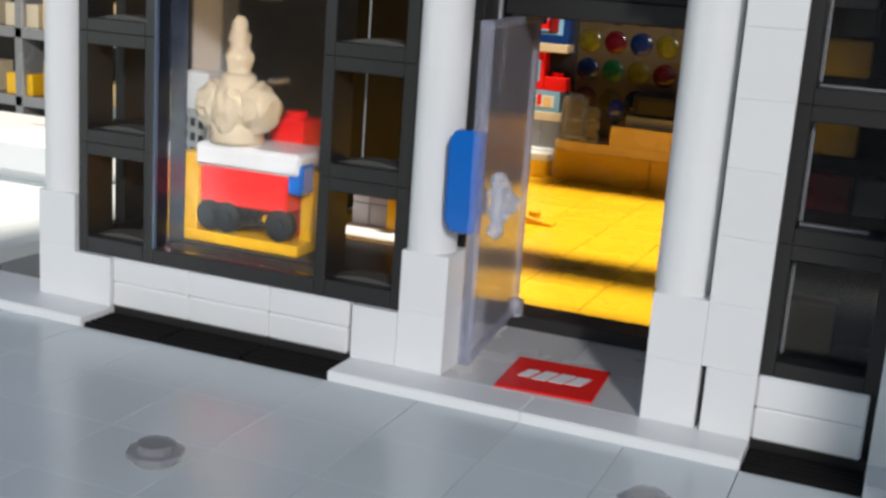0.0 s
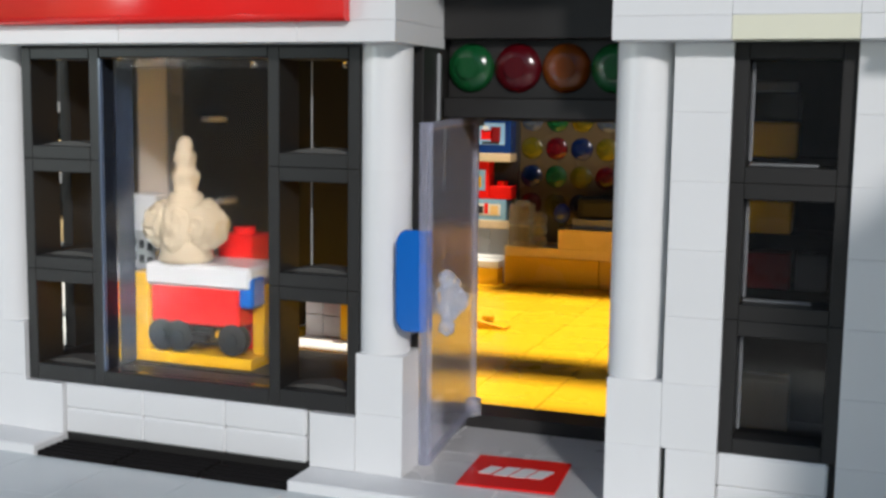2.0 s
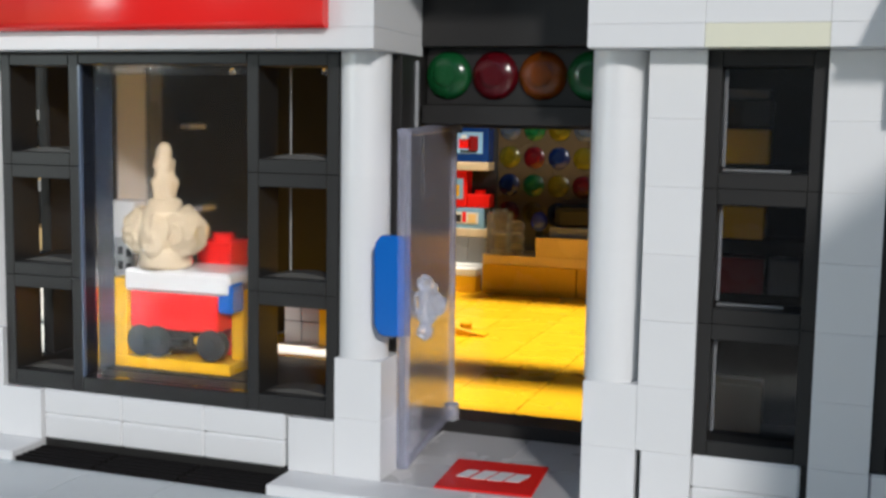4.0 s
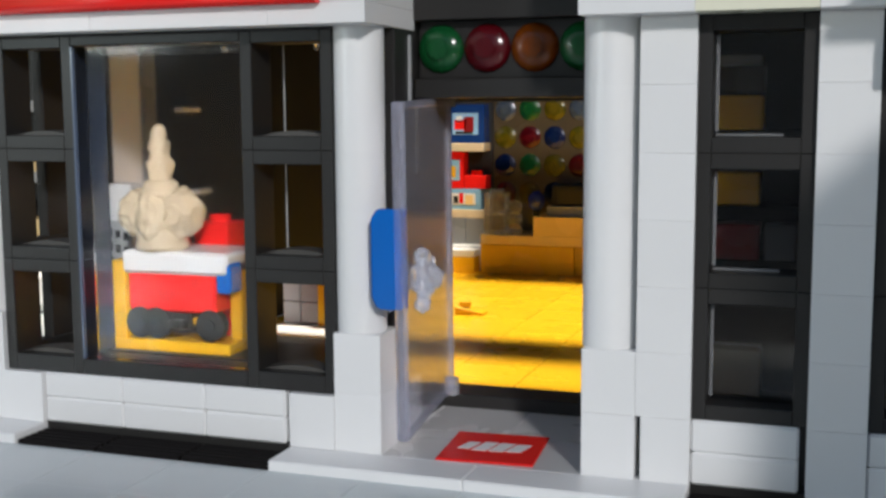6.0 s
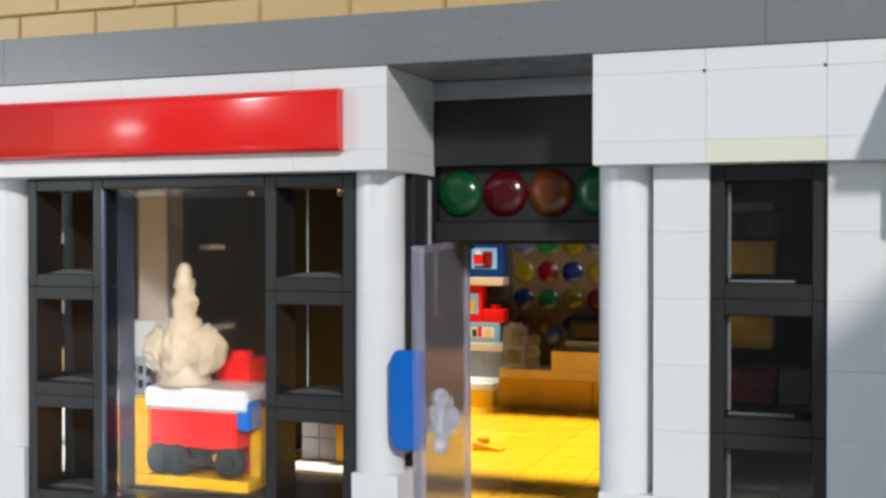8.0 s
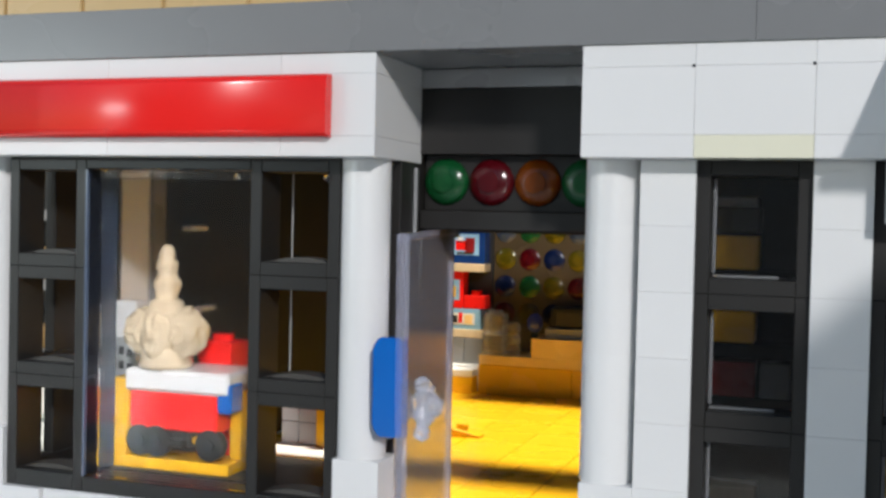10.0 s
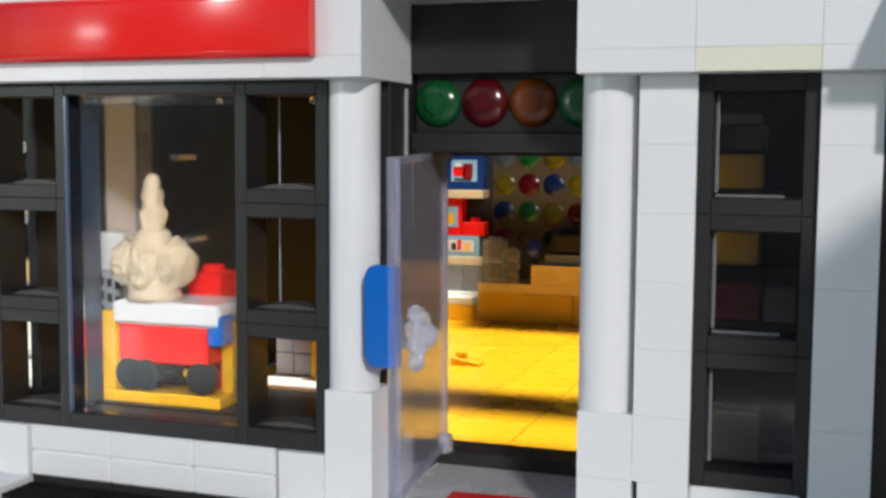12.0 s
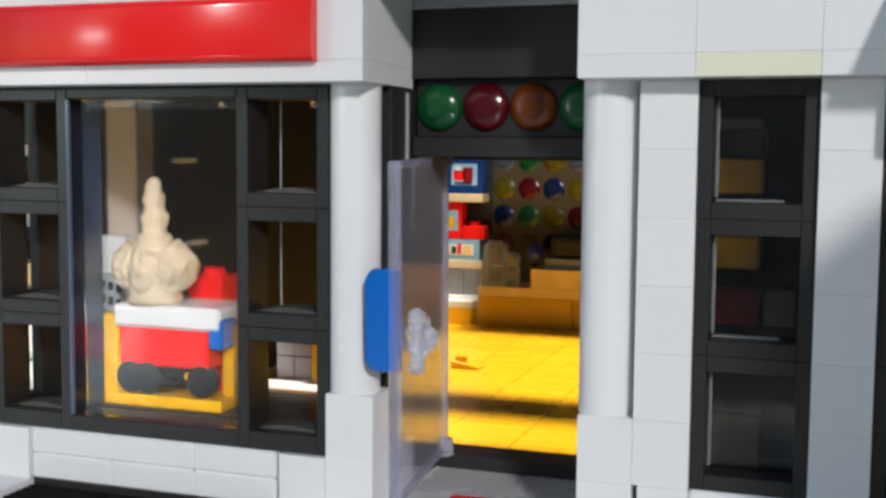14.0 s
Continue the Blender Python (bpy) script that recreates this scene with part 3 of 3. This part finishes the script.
local("top", slab(0, 7.6, 0.5, 3.2, 0.9, 1.29), BLACK, bench)
for x in (0.1, 7.1):
    local("leg", slab(x, x + 0.4, 0.6, 3.1, 0, 0.9), BLACK, bench)

cart = thing("toy_wagon", "red and white toy wagon in a yellow frame", "toy wagon", (-6.5, 2.0, 1.29))
local("floor_bar", slab(0, 3.05, 0, 1.0, 0, 0.26), YELLOW, cart)
local("post", slab(-0.1, 0.36, 0, 1.0, 0.26, 2.06), YELLOW, cart)
local("post", slab(2.75, 3.05, 0.6, 1.0, 0.26, 2.06), YELLOW, cart)
local("body", slab(0.42, 2.72, 0.02, 0.9, 0.93, 1.84, 0.05), RED, cart)
local("cover", slab(0.30, 3.05, -0.05, 1.6, 1.8, 2.32, 0.08), WHITE, cart)
for x in (0.72, 1.16, 2.55):
    wheel = local("wheel", drum(0, 0, -0.12, 0.12, 0.36, n=24, axis="y"), BLACK, cart, (x, 0.12, 0.66))
    local("hub", drum(0, 0, -0.16, -0.12, 0.14, n=12, axis="y"), DGREY, wheel)
local("axle_box", slab(0.5, 1.95, 0.16, 0.7, 0.5, 0.93, 0.06), BLACK, cart)
brace = slab(-0.5, 0.5, 0.3, 0.5, -0.06, 0.06, 0.02)
bmesh.ops.rotate(brace, verts=brace.verts[:], matrix=Matrix.Rotation(radians(32), 3, "Y"))
local("brace", brace, YELLOW, cart, (2.1, 0, 0.6))
local("coupling", slab(1.5, 1.9, -0.1, 0.3, 0.55, 0.75, 0.05), BLACK, cart)
local("blue_end", slab(2.72, 3.1, 0.0, 0.6, 1.4, 2.1, 0.06), BLUE, cart)

orn = thing("tower_ornament", "pearly cream plastic ornament with domes and a spire", "ornament", (-5.42, 2.5, 3.61))
orn.scale = (0.93, 0.93, 0.97)
local("foot", turned([(0.66, 0), (0.70, 0.1), (0.64, 0.25), (0.66, 0.5)]), PEARL, orn, smooth=True)
for x, y, z, r, tall in ((-0.56, -0.05, 0.86, 0.56, 1.05), (0.56, 0.0, 0.88, 0.56, 1.05), (0.0, -0.34, 0.78, 0.46, 1.45), (0.05, 0.45, 0.8, 0.5, 1.05)):
    b = ball(r, (x, y, z), sz=tall)
    for v in b.verts:
        n = noise.noise(v.co * 520) + 0.9 * noise.noise(v.co * 1100)
        v.co += (v.co - Vector((x * P, y * P, z * P))) * n * 0.15
    local("lobe", b, PEARL, orn)
for x in (-0.60, 0.60):
    ring = local("lobe_ring", drum(0, 0, -0.06, 0.06, 0.30, 0.24, 20, axis="y"), PEARL, orn, (x, -0.5, 0.86), smooth=False)
local("collar", turned([(0.50, 0.9), (0.52, 1.22), (0.56, 1.28), (0.56, 1.36), (0.46, 1.42), (0.44, 1.58), (0.36, 1.66)]), PEARL, orn, smooth=True)
spire = local("spire", turned([(0.33, 1.62), (0.28, 1.72), (0.31, 1.86), (0.35, 2.0), (0.33, 2.1), (0.25, 2.2), (0.24, 2.32), (0.27, 2.42), (0.24, 2.54), (0.18, 2.64), (0.20, 2.76), (0.16, 2.88), (0.07, 2.97)], 32), PEARL, orn, smooth=True)
for v in spire.data.vertices:
    n = 1 + 0.25 * noise.noise(v.co * 700) + 0.2 * noise.noise(v.co * 1500)
    v.co.x, v.co.y = v.co.x * n, v.co.y * n
for a in range(8):
    local("bead", ball(0.12, (0.5 * math.cos(a * 0.785), 0.5 * math.sin(a * 0.785), 1.2), sub=2), PEARL, orn, smooth=True)

rbk = thing("red_block", "glossy red toy block behind the ornament", "toy brick", (-5.2, 3.55, 1.29))
local("body", slab(0, 0.9, 0, 0.9, 0, 2.85), RED, rbk)
local("stud", drum(0.45, 0.45, 2.85, 3.02, 0.26), RED, rbk)
sl = thing("slotted_panel", "light grey slotted plastic panel leaning on the side wall", "panel", (-7.8, 3.7, 0))
local("body", slab(0, 0.75, 0, 0.7, 0, 5.0, 0.03), WHITE, sl)
local("strip", slab(0.0, 0.75, -0.03, -0.004, 2.9, 4.1, 0), LGREY, sl)
for i in range(3):
    for k in range(3):
        local("slot", slab(0.06 + i * 0.23, 0.2 + i * 0.23, -0.05, -0.032, 3.0 + k * 0.36 - i * 0.05, 3.2 + k * 0.36 - i * 0.05, 0), DGREY, sl)

low = thing("low_display", "yellow bench with a white top and grey bricks", "display", (-4.8, 6, 0))
local("base", slab(0.2, 2.6, -0.5, 1.5, 0, 0.75), YELLOW, low)
local("post", slab(0.2, 0.7, -0.6, -0.5, 0, 0.7), YELLOW, low)
local("top", slab(0.2, 2.3, -0.4, 1.5, 0.75, 1.15, 0.05), WHITE, low)
for i in range(2):
    for k in range(2):
        local("grey_brick", slab(0.3 + i * 0.52, 0.8 + i * 0.52, 0.7, 1.2, 1.16 + k * 0.6, 1.74 + k * 0.6), LGREY, low)
local("yellow_post", slab(1.4, 1.8, 0.5, 1.0, 1.16, 2.4), YELLOW, low)
# added rod, standing in for a bright vertical line inside the opening
for x, y, z1, r, m, lab in ((-1.76, 1.6, 8.395, 0.018, LGREY, "thin grey rod standing in for a bright vertical line"),):
    pole = thing("pole", lab, "pole", (x, y, 0))
    local("rod", drum(0, 0, 3.55, z1, r, n=12), m, pole)
    local("cap", drum(0, 0, z1 - 0.12, z1, 0.12, n=16), m, pole)
    local("tip", drum(0, 0, 3.5, 3.6, 0.03, n=12), m, pole)

# ---------------------------------------------------------------- beyond the shop
# unseen wall, added to hide the low sky from the pane reflections
tagged(part("wall_room", slab(-110, 110, -110.6, -109.9, GZ - 1.4, 38, 0), SLAB), "plain grey wall added out of view to block the low sky", "wall", kind="structure")
# unseen wall, added so that its shadow falls on the right pillar
side = structure("wall_sun_blocker", "plain white brick wall added out of view to shade the right pillar", "wall")
for row in range(8):
    for k in range(3):
        y0 = -10.0 + k * 3.0
        brick("wall_brick", 14, 16, y0, y0 + 3.0, GZ + row * 1.225, GZ + (row + 1) * 1.225, WHITE, side)
cloth = thing("white_box", "plain white rounded box standing on the tiles", "box", (-26, 10.5, GZ))
local("body", slab(0, 9.5, 0, 4, 0, 1.7, 0.4), WHITE, cloth)
local("lid", slab(0.6, 8.9, 0.6, 3.4, 1.7, 1.76, 0.02), WHITE, cloth)
sail = thing("toy_sail", "small white triangular sail on a gold foot", "toy sail", (-18.2, 12.5, 1.56))
local("mast", drum(0, 0, 0.0, 3.6, 0.07, n=12), TAN, sail)
local("foot", slab(-0.35, 0.35, -0.2, 0.2, 1.75, 2.2, 0.05), YELLOW, sail)
b = slab(-0.55, 0.45, -0.03, 0.03, 2.2, 3.9, 0)
for v in b.verts:
    if v.co.z > 3.0 * P:
        v.co.x = v.co.x * 0.12
local("sheet", b, WHITE, sail)
unit = thing("shelf_unit", "grey open shelf with yellow and orange bricks behind the shop", "shelf", (-36, 20, -1.4))
for z in (2.2, 5.2, 8.2, 11.4):
    local("board", slab(0, 16, 0, 3, z, z + 0.45), MGREY, unit)
local("back", slab(0, 16, 3, 3.3, 0, 12, 0), BLACK, unit)
for x in (0, 7.8, 15.6):
    local("upright", slab(x, x + 0.4, 0, 3, 0, 12), MGREY, unit)
rnd = random.Random(4)
for i in range(14):
    m = rnd.choice((YELLOW, ORANGE, TAN, BEIGE, AMBER))
    g = thing("shelf_brick", "loose %s on the shelf" % ("yellow brick" if m is YELLOW else "orange brick" if m is ORANGE else "tan brick"), "toy brick", (-35.3 + (i % 7) * 2.1, 20.3, 1.25 if i < 7 else 4.25), group="bricks on the shelf unit")
    h = rnd.uniform(0.7, 1.9)
    local("body", slab(0, rnd.uniform(1.0, 1.9), 0, 1.4, 0, h, 0.04), m, g)
    local("stud", drum(0.5, 0.6, h, h + 0.18, 0.3, n=16), m, g)
